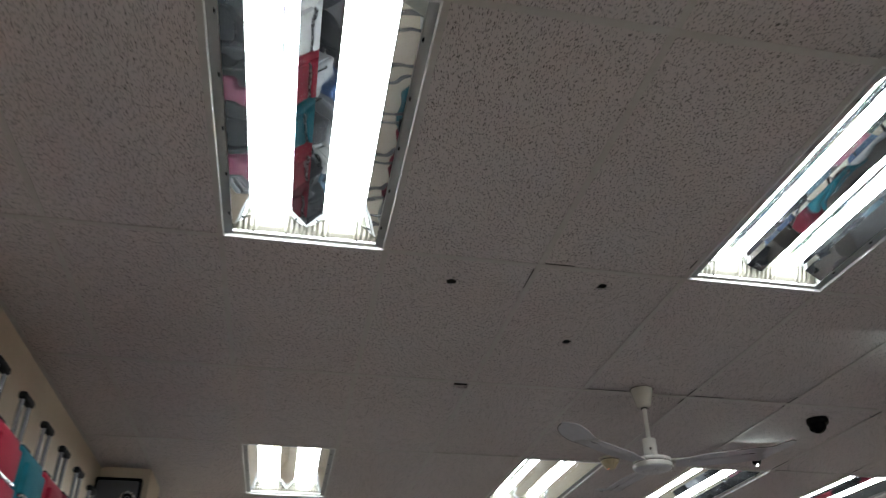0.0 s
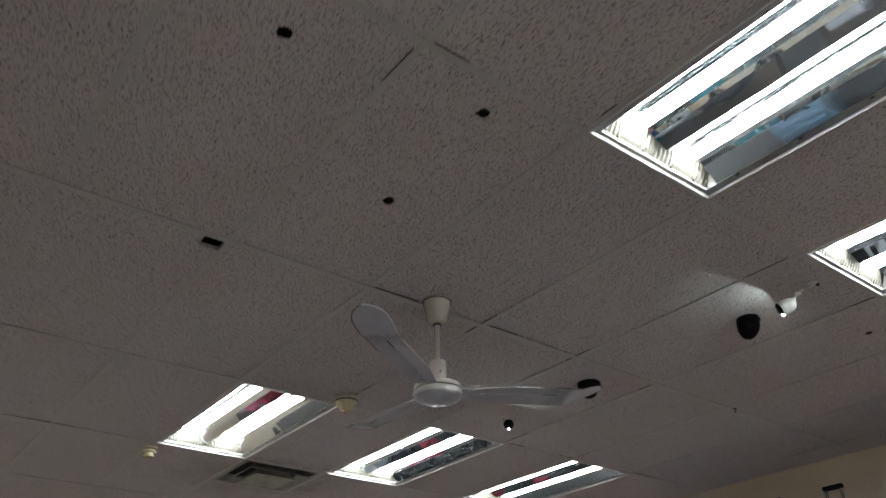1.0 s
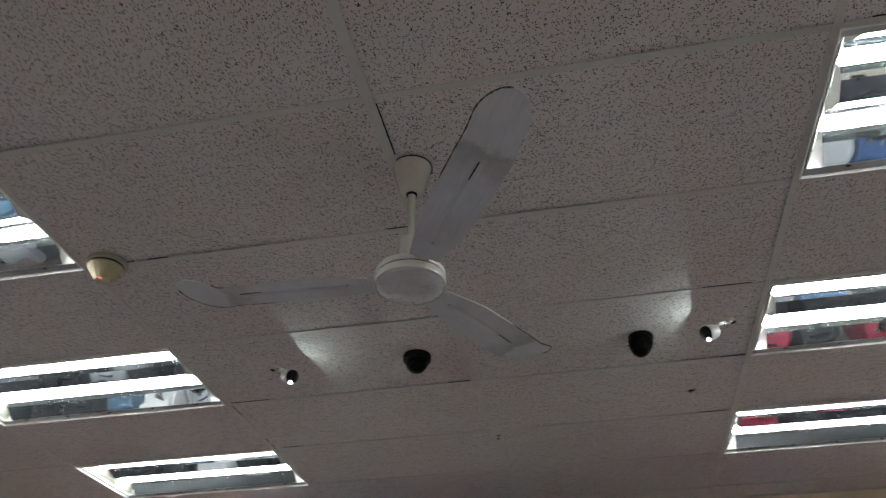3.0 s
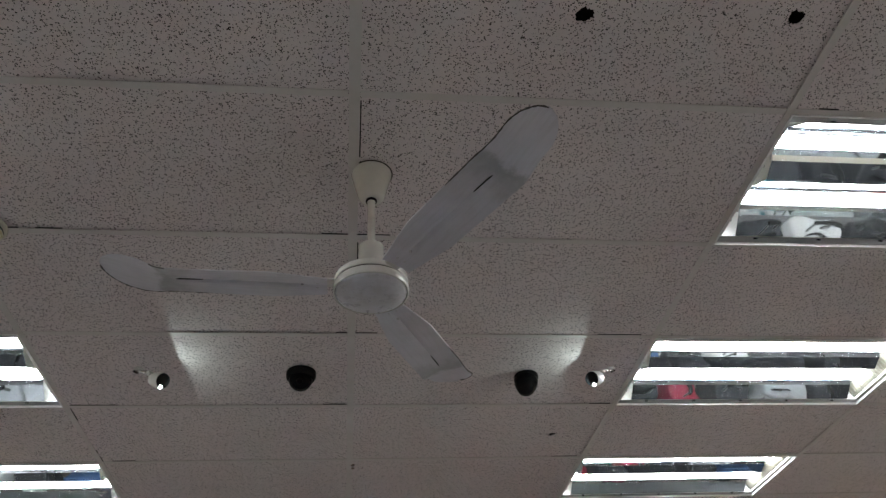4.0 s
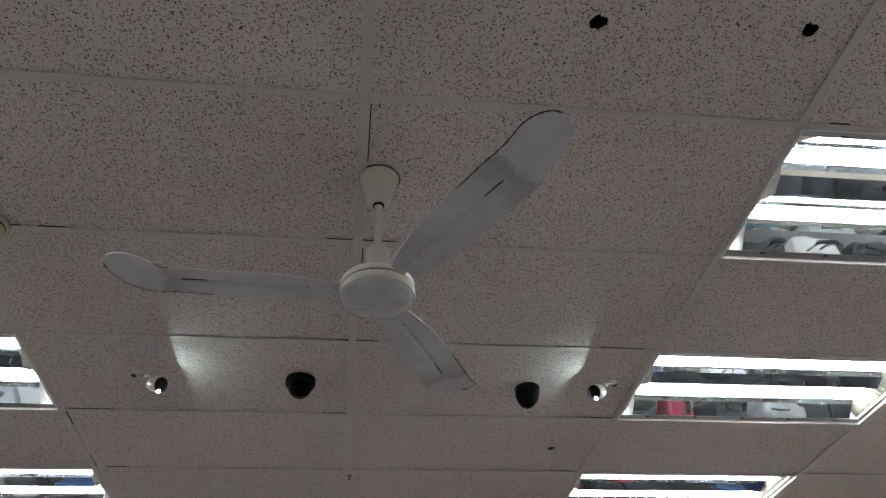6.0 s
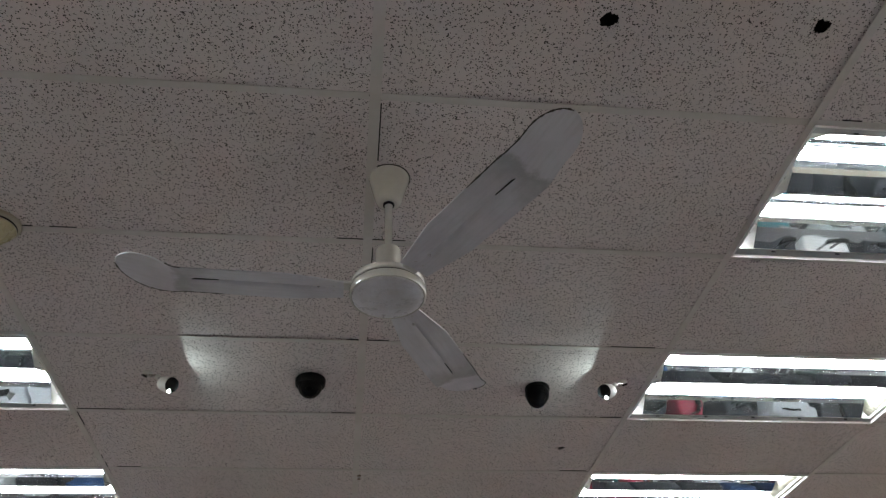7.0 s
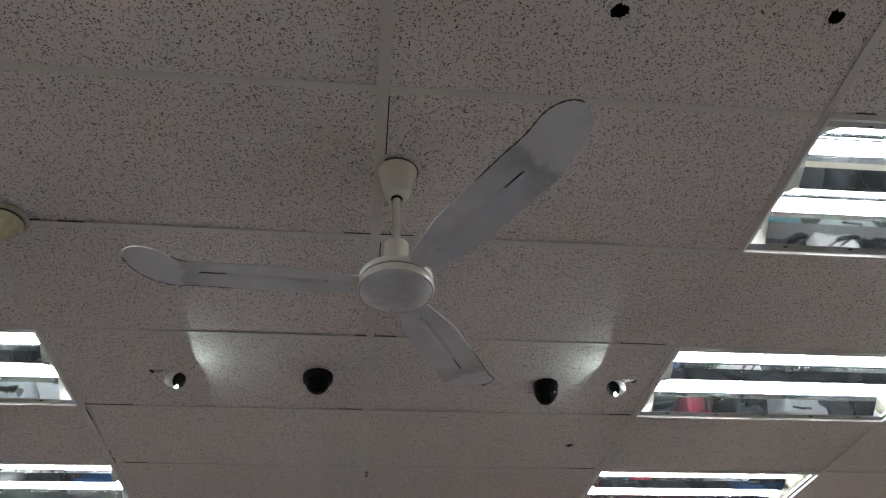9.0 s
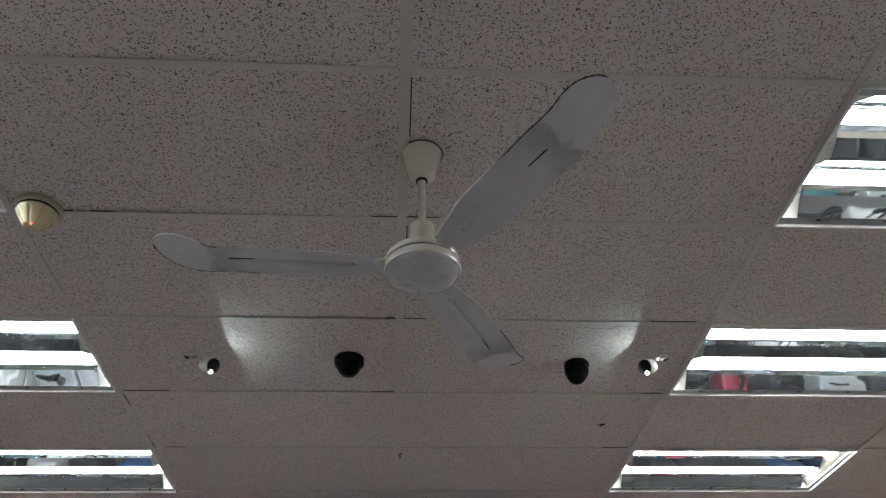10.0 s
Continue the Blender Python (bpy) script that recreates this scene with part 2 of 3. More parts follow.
def swept(points, r, sides=8):
    """A round bar through points, bevelled at the bends."""
    bm = bmesh.new()
    for a, b in zip(points, points[1:]):
        rod(a, b, r, sides, bm)
    for p in points[1:-1]:
        bmesh.ops.create_icosphere(bm, subdivisions=2, radius=r, matrix=Matrix.Translation(p))
    return bm


# ---- the room ----
def wall(name, lo, hi, label):
    ob = part(name, boxed(lo, hi), WALL)
    return tagged(ob, label, "wall", kind="structure")


T = 0.15
wall("wall_north", (WEST - T, NORTH, 0), (EAST + T, NORTH + T, H + 0.45), "beige painted plaster wall behind the upper luggage shelf")
wall("wall_south", (WEST - T, SOUTH - T, 0), (EAST + T, SOUTH, H + 0.45), "beige painted plaster wall with luggage standing along it")
wall("wall_west", (WEST - T, SOUTH, 0), (WEST, NORTH, H + 0.45), "plain beige painted end wall")
wall("wall_east", (EAST, SOUTH, 0), (EAST + T, NORTH, H + 0.45), "plain beige painted end wall")
wall("wall_pier", (-2.40, SOUTH, 0), (-1.915, -3.055, H + 0.02), "beige painted pier standing out from the wall")
tagged(part("plenum_slab", boxed((WEST, SOUTH, H + 0.42), (EAST, NORTH, H + 0.45)), PLENUM), "dark slab over the suspended ceiling", "slab", kind="structure")

for name, lo, hi in (("wall_angle_north", (WEST, NORTH - 0.022, H - 0.004), (EAST, NORTH, H - 0.001)),
                     ("wall_angle_south", (WEST, SOUTH, H - 0.004), (EAST, SOUTH + 0.022, H - 0.001))):
    tagged(part(name, boxed(lo, hi), TEE), "thin painted metal angle under the ceiling edge", "trim", kind="structure")
for name, lo, hi in (("baseboard_north", (WEST, NORTH - 0.015, 0.0), (EAST, NORTH, 0.1)),
                     ("baseboard_south", (WEST, SOUTH, 0.0), (EAST, SOUTH + 0.015, 0.1))):
    tagged(part(name, boxed(lo, hi, 0.004, 1), BASE), "brown wooden baseboard", "baseboard", kind="structure")

# Holes in the tiles: centre, radius
HOLES = [(1.025, -1.537, 0.021), (1.092, -0.912, 0.022), (0.556, -0.888, 0.021), (0.998, 1.546, 0.019)]
SQUARE = (-0.098, -1.308, -0.005, -1.2192)
FAR_GAP = (-4.27, 0.943, 0.085)
LIFTED = {(-1, -1): (0, 0, 0, 0.003), (-1, 1): (0, 0, 0.005, 0), (-1, 0): (0, 0, 0.003, 0), (0, 1): (0, 0, 0.005, 0), (0, -1): (0.005, 0, 0, 0.003), (0, 0): (0.004, 0, 0, 0)}
rng = random.Random(4)


def ceiling_tiles():
    bm = bmesh.new()
    i0, i1 = math.floor(WEST / TX), math.ceil(EAST / TX)
    j0, j1 = math.floor(SOUTH / TY), math.ceil(NORTH / TY)
    for i in range(i0, i1):
        for j in range(j0, j1):
            if (i, j) in FIXTURES:
                continue
            x0, x1 = max(i * TX, WEST) + 0.003, min((i + 1) * TX, EAST) - 0.003
            y0, y1 = max(j * TY, SOUTH) + 0.003, min((j + 1) * TY, NORTH) - 0.003
            if (i, j) == (-3, 0):
                x1 = VENT[0] - 0.003
            outline = [(x0, y0), (x1, y0), (x1, y1), (x0, y1)]
            holes = []
            for hx, hy, r in HOLES:
                if r and x0 < hx < x1 and y0 < hy < y1:
                    n = 26
                    ragged = [r * rng.choice((0.78, 0.9, 1.0, 1.06, 1.2)) for k in range(n)]
                    holes.append([(hx + q * math.cos(2 * math.pi * k / n), hy + q * math.sin(2 * math.pi * k / n)) for k, q in enumerate(ragged)])
            if x0 < FAR_GAP[0] < x1 and y0 < FAR_GAP[1] < y1:
                hx, hy, r = FAR_GAP
                holes.append([(hx - r, hy), (hx, hy - r * 0.6), (hx + r, hy), (hx, hy + r * 0.6)])
            if (i, j) == (-1, -3):
                a, b, c, d = SQUARE
                outline = [(x0, y0), (x1, y0), (x1, y1), (c, y1), (c, b), (a, b + 0.004), (a + 0.003, y1), (x0, y1)]
            lift = [rng.choice((0, 0, 0, 0, 0, 0, 0.002, 0.004)) for _ in range(4)]

            lift = LIFTED.get((i, j), lift)

            def height(x, y):
                u, w = (x - x0) / (x1 - x0), (y - y0) / (y1 - y0)
                return H + 0.0005 + (lift[0] * (1 - u) + lift[1] * u) * (1 - w) + (lift[3] * (1 - u) + lift[2] * u) * w

            edges, loops = [], []
            for loop in [outline] + holes:
                vs = [bm.verts.new((x, y, height(x, y))) for x, y in loop]
                loops.append(vs)
                edges += [bm.edges.new((vs[k], vs[(k + 1) % len(vs)])) for k in range(len(vs))]
            if holes or len(outline) > 4:
                bmesh.ops.triangle_fill(bm, use_beauty=True, use_dissolve=False, edges=edges)
            else:
                bm.faces.new(loops[0])
            for depth, vs in zip([0.016] + [0.003] * len(holes), loops):
                up = [bm.verts.new(v.co + Vector((0, 0, depth))) for v in vs]
                for k in range(len(vs)):
                    n = (k + 1) % len(vs)
                    bm.faces.new((vs[k], vs[n], up[n], up[k]))
    me = bpy.data.meshes.new("ceiling")
    bm.to_mesh(me)
    bm.free()
    me.materials.append(TILE)
    return me


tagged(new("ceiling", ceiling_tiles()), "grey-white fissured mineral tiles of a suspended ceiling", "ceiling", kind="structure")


def ceiling_grid():
    top = thing("ceiling_grid", pose(0, 0, H), "painted metal tee grid holding the ceiling tiles", "ceiling grid", kind="structure")

    def tee(length, w, low, along):
        bm = bmesh.new()
        a, b = length / 2, 0.0015
        for p, q in (((-a, -w, low), (a, w, low + 0.0018)), ((-a, -b, low + 0.0017), (a, b, 0.03))):
            if along == "y":
                p, q = (p[1], p[0], p[2]), (q[1], q[0], q[2])
            box(bm, p, q)
        return mesh_from("tee", bm, TEE)

    mid, run = (SOUTH + NORTH) / 2, NORTH - SOUTH - 0.002
    wide, slim = tee(run, 0.0150, -0.0046, "y"), tee(run, 0.012, -0.0042, "y")
    for i in range(math.ceil(WEST / TX), math.floor(EAST / TX) + 1):
        ob = new("main_tee", wide if i == 0 else slim)
        ob.parent, ob.location = top, (i * TX, mid, 0)
    cross = {}
    for j in range(math.ceil(SOUTH / TY), math.floor(NORTH / TY) + 1):
        for i in range(math.floor(WEST / TX), math.ceil(EAST / TX)):
            x0, x1 = max(i * TX, WEST) + 0.0125, min((i + 1) * TX, EAST) - 0.0125
            if i in (-1, 0):
                x0, x1 = (x0 + 0.0035, x1) if i == 0 else (x0, x1 - 0.0035)
            n = round(x1 - x0, 4)
            if n not in cross:
                cross[n] = tee(n, 0.0112, -0.0034, "x")
            ob = new("cross_tee", cross[n])
            ob.parent, ob.location = top, ((x0 + x1) / 2, j * TY, 0)
    ob = new("cross_tee", tee(TY - 0.024, 0.0112, -0.0018, "y"))
    ob.parent, ob.location = top, (VENT[0], TY / 2, 0)
    # Black strips as the shade of slits where tiles have slipped off tees
    along_x = ((0, -1.17, -1.03), (0, -0.10, 0.12), (1, -0.06, 0.10), (2, -0.12, -0.02), (2, -1.20, -1.00), (0, -0.98, -0.90), (-2, 1.03, 1.18), (1, 0.98, 1.16), (2, 1.10, 1.20), (3, -1.16, -1.05), (3, 1.05, 1.19), (-1, 1.30, 1.36))
    along_y = ((0, -0.585, -0.37), (0, 0.03, 0.20), (-1, 1.68, 1.72), (-1, 1.76, 1.84), (-1, 1.24, 1.36), (1, 1.86, 1.98), (1, -1.20, -1.08))
    for j, x0, x1 in along_x:
        part("gap", boxed((x0, -0.0018, -0.0014), (x1, 0.0018, 0.0004)), GAP, top, "black strip as the shade of a slit", m=pose(0, j * TY - 0.0128, 0, 0, 0, 0))
    for i, y0, y1 in along_y:
        part("gap", boxed((-0.0018, y0, -0.0014), (0.0018, y1, 0.0004)), GAP, top, "black strip as the shade of a slit", m=pose(i * TX + (0.0172 if i == 0 else 0.0138), 0, 0))


ceiling_grid()


# ---- recessed light fittings ----
def light_fitting():
    top = thing("ceiling_light", Matrix(), "recessed light fitting with two lit tubes and mirrored reflectors", "ceiling light", "recessed ceiling lights")
    L, W = TX / 2 - 0.0245, TY / 2 - 0.0225
    bm = bmesh.new()
    a, b, c, d = L + 0.0155, W + 0.0145, L + 0.0095, W + 0.0085
    rings = [[bm.verts.new((sx * x, sy * y, z)) for sx, sy in ((-1, -1), (1, -1), (1, 1), (-1, 1))] for x, y, z in ((a, b, 0.0), (a, b, -0.0085), (a - 0.001, b - 0.001, -0.0095), (a - 0.003, b - 0.003, -0.0098), (c, d, -0.0012))]
    for p, q in zip(rings, rings[1:]):
        for k in range(4):
            bm.faces.new((p[k], p[(k + 1) % 4], q[(k + 1) % 4], q[k]))
    part("trim_frame", bm, TRIM, top)
    for s in (-1, 1):
        bm = bmesh.new()
        vs = [bm.verts.new((x, s * y, z)) for x in (-L - 0.009, L + 0.009) for y, z in ((W + 0.0085, -0.0012), (W - 0.020, 0.002))]
        bm.faces.new((vs[0], vs[1], vs[3], vs[2]))
        part("side_rail", bm, RAIL, top, "dull grey side rail with clips")
        for k in range(5):
            x = -0.46 + 0.23 * k
            bm = boxed((x - 0.008, s * (W - 0.013) - 0.003, -0.003), (x + 0.008, s * (W - 0.013) + 0.003, 0.006), 0.002, 1)
            part("clip", bm, BLACK, top, "small dark clip")
    # Each tube lies near the focus of a folded parabolic trough
    def bowl(v):
        return 0.094 - v * v / 0.112

    trough = [(0.13 + 0.072 * k / 6, bowl(0.072 * k / 6)) for k in range(6, -7, -1)]
    prof = [(W - 0.022, 0.003)] + trough + [(0.0, 0.022)]
    prof = [(-y, z) for y, z in prof] + prof[::-1][1:]
    bm = bmesh.new()
    a = [bm.verts.new((-L + 0.050, y, z)) for y, z in prof]
    b = [bm.verts.new((L - 0.050, y, z)) for y, z in prof]
    for k in range(len(prof) - 1):
        bm.faces.new((a[k], a[k + 1], b[k + 1], b[k]))
    reflector = part("reflector", bm, MIRROR, top, "mirrored aluminium reflector")
    # Added black strips imitate the dark line between tube and its mirror image
    for side in (-1, 1):
        y, z = side * 0.102, bowl(0.028) - 0.0024
        part("reflection_gap", boxed((-L + 0.056, y - 0.0021, z), (L - 0.056, y + 0.0021, z + 0.0018)), BLACK, reflector, "black strip for the dark line in the reflection")
    for s in (-1, 1):
        bm = bmesh.new()
        x0, x1 = s * (L + 0.009), s * (L - 0.054)
        n = 56
        ys = [(-W + 0.013) + (2 * W - 0.026) * k / n for k in range(n + 1)]
        fold = [s * 0.0045 * (k % 2) * min(1.0, max(0.0, abs(abs(y) - 0.13) - 0.034) / 0.02) for k, y in enumerate(ys)]
        low = [bm.verts.new((x0, y, -0.001)) for y in ys]
        mid = [bm.verts.new((x0 + (x1 - x0) * 0.35 - f, y, 0.03)) for y, f in zip(ys, fold)]
        high = [bm.verts.new((x1 - 1.8 * f, y, 0.12)) for y, f in zip(ys, fold)]
        for k in range(n):
            bm.faces.new((low[k], low[k + 1], mid[k + 1], mid[k]))
            bm.faces.new((mid[k], mid[k + 1], high[k + 1], high[k]))
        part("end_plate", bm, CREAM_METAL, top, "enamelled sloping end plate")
        for y in (-0.19, -0.07, 0.07, 0.19):
            part("screw", turned([(0, 0.003), (0.0035, 0.003), (0.0035, -0.003), (0, -0.004)], 8), BLACK, top, "small dark screw", m=pose(s * (L - 0.006), y, 0.0115, 0, s * -40, 0))
        for y in (-0.13, 0.13):
            x = s * (L - 0.044)
            bm = boxed((x - 0.009, y - 0.012, 0.082), (x + 0.009, y + 0.012, 0.118), 0.005, 2)
            part("lamp_holder", bm, WHITE_PLASTIC, top, smooth=True)
    for y in (-0.13, 0.13):
        n = L - 0.026
        m = pose(0, y, 0.060, 0, 90, 0)
        end = [(0.0, n), (0.009, n - 0.001), (0.0155, n - 0.004), (0.0195, n - 0.010), (0.0208, n - 0.018)]
        tube = part("tube", turned([(r, -z) for r, z in end] + end[::-1], 16), TUBE, top, "glowing white glass tube", m, True)
        for k in (-1, 1):
            part("end_cap", turned([(0.0210, k * (n - 0.022)), (0.0213, k * (n - 0.021)), (0.0210, k * (n - 0.020))], 16), WHITE_METAL, tube, "white collar")
    bm = bmesh.new()
    box(bm, (-L + 0.001, -W + 0.001, 0.125), (L - 0.001, W - 0.001, 0.13))
    for s in (-1, 1):
        box(bm, (-L + 0.001, s * (W - 0.002) - 0.001, 0.005), (L - 0.001, s * (W - 0.002) + 0.001, 0.125))
        box(bm, (s * (L - 0.002) - 0.001, -W + 0.004, 0.005), (s * (L - 0.002) + 0.001, W - 0.004, 0.125))
    part("housing", bm, WHITE_METAL, top)
    return top


first = light_fitting()
for n, (i, j) in enumerate(FIXTURES):
    m = pose((i + 0.5) * TX, (j + 0.5) * TY, H, 0, 0, 180 if i == -5 else 0)
    if n == 0:
        first.matrix_basis = m
    else:
        copy_thing(first, m)


# ---- ceiling fan ----
FAN = Vector((0.053, -0.298, H))


def fan_blade(bm, thick=0.0035):
    """Pressed sheet blade along +x with a rounded tip that bends upwards."""
    nx, ny = 44, 22
    root, tip, bend = 0.115, 0.70, 0.545
    edge = []
    grid = []
    for a in range(nx + 1):
        u = 1 - (1 - a / nx) ** 1.7
        r = root + (tip - root) * u
        half = 0.041 + 0.026 * min(1, u / 0.25)
        if u > 0.876:
            q = (u - 0.876) / 0.124
            half *= math.sqrt(max(0.0, 1 - (q * 0.998) ** 1.65))
        rise = 0.0185 * u + max(0.0, r - bend) * 0.26
        turn = 6.1 + 6.3 * u - 12.5 * min(1.0, max(0.0, r - bend + 0.015) / 0.06)
        row = []
        for b in range(ny + 1):
            v = -1 + 2 * b / ny
            y = v * half
            rib = 0.005 * math.exp(-(y / 0.006) ** 2) * (1 if 0.10 < u < 0.66 else 0)
            row.append(Vector((r, y, rise - y * math.tan(radians(turn)) - 0.004 * v * v + rib)))
        grid.append(row)
        if r > 0.41:
            edge.append(row[0] + Vector((0, 0, 0.001)))
    lo = [[bm.verts.new(p) for p in row] for row in grid]
    hi = [[bm.verts.new(p + Vector((0, 0, thick))) for p in row] for row in grid]
    for a in range(nx):
        for b in range(ny):
            bm.faces.new((lo[a][b], lo[a + 1][b], lo[a + 1][b + 1], lo[a][b + 1]))
            bm.faces.new((hi[a][b], hi[a][b + 1], hi[a + 1][b + 1], hi[a + 1][b]))
    rim = [(a, 0) for a in range(nx + 1)] + [(nx, b) for b in range(1, ny + 1)] + [(a, ny) for a in range(nx - 1, -1, -1)] + [(0, b) for b in range(ny - 1, 0, -1)]
    for k in range(len(rim)):
        (a, b), (c, d) = rim[k], rim[(k + 1) % len(rim)]
        f = bm.faces.new((lo[a][b], hi[a][b], hi[c][d], lo[c][d]))
        grimy = grid[a][b].x > 0.42 and (b < 3 or (b == ny and 0.53 < grid[a][b].x < 0.57))
        f.material_index = 1 if grimy else 0
    clean = len(bm.faces)
    for k, (p, q) in enumerate(zip(edge, edge[1:])):
        rod(p, q, 0.0012 + 0.0016 * ((k * 7) % 5) / 5, 6, bm)
    for k, f in enumerate(bm.faces):
        if k >= clean:
            f.material_index = 1
    return bm


def ceiling_fan():
    top = thing("ceiling_fan", Matrix.Translation(FAN), "ivory three-bladed ceiling fan with dusty blades hanging on a short rod", "ceiling fan")
    part("canopy", turned([(0, 0), (0.0585, 0), (0.060, -0.0035), (0.0585, -0.0104), (0.040, -0.0853), (0.036, -0.0957), (0.028, -0.1027), (0.018, -0.1035), (0.0, -0.0992)], 40), FAN_PAINT, top, smooth=True)
    # Dark ring put in as the shade between canopy and ceiling
    part("shade_line", turned([(0.0, -0.0005), (0.0630, -0.0005), (0.0632, -0.0022), (0.0595, -0.0024)], 40), SOOT_AND_SHADE, top, "dark line for the shaded gap round the canopy", smooth=True)
    part("rubber_ring", turned([(0.0125, -0.0974), (0.0165, -0.1018), (0.0165, -0.1070), (0.0125, -0.1096)], 24), RUBBER, top, "black rubber ring", smooth=True)
    part("rod", turned([(0.0115, -0.0957), (0.0115, -0.2960)], 20), FAN_PAINT, top, smooth=True)
    part("coupling", turned([(0.0115, -0.2730), (0.0310, -0.2731), (0.0330, -0.2733), (0.0346, -0.2742), (0.0352, -0.2758), (0.0353, -0.2780), (0.0360, -0.3300), (0.0370, -0.3740), (0.0, -0.3740)], 32), FAN_PAINT, top, smooth=True)
    motor = part("motor", turned([(0.0, -0.3700), (0.05, -0.3705), (0.086, -0.3760), (0.0965, -0.3815), (0.0985, -0.3860), (0.0985, -0.3960), (0.0970, -0.3985), (0.0935, -0.3990), (0.0935, -0.4040), (0.0985, -0.4045),
                                 (0.1010, -0.4080), (0.1010, -0.4220), (0.0995, -0.4275), (0.0965, -0.4290), (0.0950, -0.4275), (0.0945, -0.424), (0, -0.424)], 56), FAN_PAINT, top, "round ivory motor housing with a ring groove", smooth=True)
    # The groove's shade is a dark ring laid inside it
    part("groove", turned([(0.0945, -0.3989), (0.0945, -0.4041)], 48), SOOT_AND_SHADE, motor, "dark groove")
    part("lower_cover", turned([(0.0942, -0.4245), (0.0925, -0.4292), (0.088, -0.4325), (0.06, -0.4400), (0.03, -0.4445), (0, -0.4458)], 48), COVER, motor, "grey-white shallow cover", smooth=True)
    part("screw", turned([(0, 0.006), (0.006, 0.006), (0.006, -0.0035), (0, -0.0052)], 12), CHROME, top, m=pose(0.042, -0.018, -0.335, 0, 90, -25))
    for a in (-179.6, -58.5, 63.5):
        m = pose(0, 0, -0.4047, 0, 0, a)
        blade = part("blade", fan_blade(bmesh.new()), [BLADE, SOOT_AND_SHADE], top, "dusty white blade with an upturned tip", m, True)
        bm = boxed((0.05, -0.022, -0.004), (0.20, 0.022, 0.004), 0.003, 1)
        part("blade_iron", bm, FAN_PAINT, blade, m=pose(0, 0, 0.011, -7, 0, 0))
        # Black bar fills the pressed groove as its shade
        part("slot", boxed((0.435, -0.0014, 0.0132), (0.505, 0.0014, 0.0175)), GAP, blade, "dark pressed slot")
        for x, y in ((0.14, -0.012), (0.14, 0.012), (0.18, 0.0)):
            part("screw", turned([(0, 0.0), (0.0045, 0.0), (0.004, -0.003), (0, -0.0035)], 10), CHROME, blade, m=pose(x, y, 0.0035 - 0.11 * y, 0, 0, 0))
    return top


ceiling_fan()


# ---- ceiling fittings ----
def smoke_detector(m, label):
    top = thing("smoke_detector", m, label, "smoke detector", "smoke detectors")
    part("base", turned([(0, 0.002), (0.071, 0.002), (0.072, -0.003), (0.070, -0.010), (0.066, -0.0125), (0, -0.0125)], 40), DULL_PLASTIC, top, smooth=True)
    # Black band for the shade between base and chamber
    part("gap_ring", turned([(0.062, -0.0120), (0.062, -0.0185)], 32), GAP, top, "dark ring gap")
    bm = bmesh.new()
    n = 40
    rings = []
    for r, z, cut in ((0.060, -0.0185, 0.0), (0.0615, -0.022, 0.0), (0.055, -0.034, 0.08), (0.031, -0.068, 0.13), (0.026, -0.073, 0.0), (0.0, -0.074, 0)):
        if r:
            rings.append([bm.verts.new((r * (1 - cut * (k % 5 == 0)) * math.cos(2 * math.pi * k / n), r * (1 - cut * (k % 5 == 0)) * math.sin(2 * math.pi * k / n), z)) for k in range(n)])
        else:
            rings.append([bm.verts.new((0, 0, z))])
    bm.faces.new(rings[0])
    for a, b in zip(rings, rings[1:]):
        for k in range(n):
            q = list(dict.fromkeys([a[k], a[(k + 1) % n], b[(k + 1) % len(b)], b[k % len(b)]]))
            bm.faces.new(q)
    part("chamber", bm, CREAM_PLASTIC, top, "ribbed tapered cream chamber")
    part("indicator", turned([(0, 0.002), (0.003, 0.0), (0.0025, -0.002), (0, -0.003)], 12), RED_LED, top, "small lit red indicator", m=pose(0.004, -0.020, -0.073))
    return top


smoke_detector(pose(-1.130, -0.022, H - 0.004, 0, 0, 0), "yellowed cream smoke detector with a red light beside a ceiling fitting")


def alarm_sounder(m):
    top = thing("alarm_sounder", m, "small yellowed stepped alarm sounder at the end of a ceiling fitting", "alarm sounder")
    part("base", turned([(0, 0.002), (0.045, 0.002), (0.046, -0.012), (0.040, -0.016), (0, -0.016)], 32), CREAM_PLASTIC, top, smooth=True)
    part("neck", turned([(0.030, -0.015), (0.030, -0.024)], 24), GAP, top, "dark neck")
    part("ring", turned([(0, -0.022), (0.041, -0.022), (0.043, -0.034), (0.038, -0.040), (0, -0.040)], 32), CREAM_PLASTIC, top, smooth=True)
    part("horn", turned([(0.028, -0.039), (0.030, -0.052), (0.036, -0.062), (0.034, -0.066), (0.022, -0.060), (0, -0.056)], 32), CREAM_PLASTIC, top, smooth=True)


alarm_sounder(pose(-2.545, -0.60, H - 0.004))


def dome_camera(m, tilt, label):
    top = thing("dome_camera", m, label, "security camera", "black dome security cameras")
    part("base", turned([(0, 0.0), (0.060, 0.0), (0.062, -0.004), (0.061, -0.026), (0.056, -0.034), (0.045, -0.037), (0, -0.037)], 40), BLACK, top, smooth=True)
    eye = part("eyeball", turned([(0.050, -0.030), (0.049, -0.046), (0.043, -0.062), (0.032, -0.076), (0.016, -0.085), (0, -0.087)], 40), SMOKED, top, "glossy smoked dome", m=pose(0, 0, 0, tilt, 0, 0), smooth=True)
    part("lens_ring", turned([(0.013, -0.074), (0.016, -0.080), (0.013, -0.0865), (0.010, -0.086)], 24), BLACK, eye, "dark lens ring", m=pose(0, -0.006, 0.0, -22, 0, 0), smooth=True)
    return top


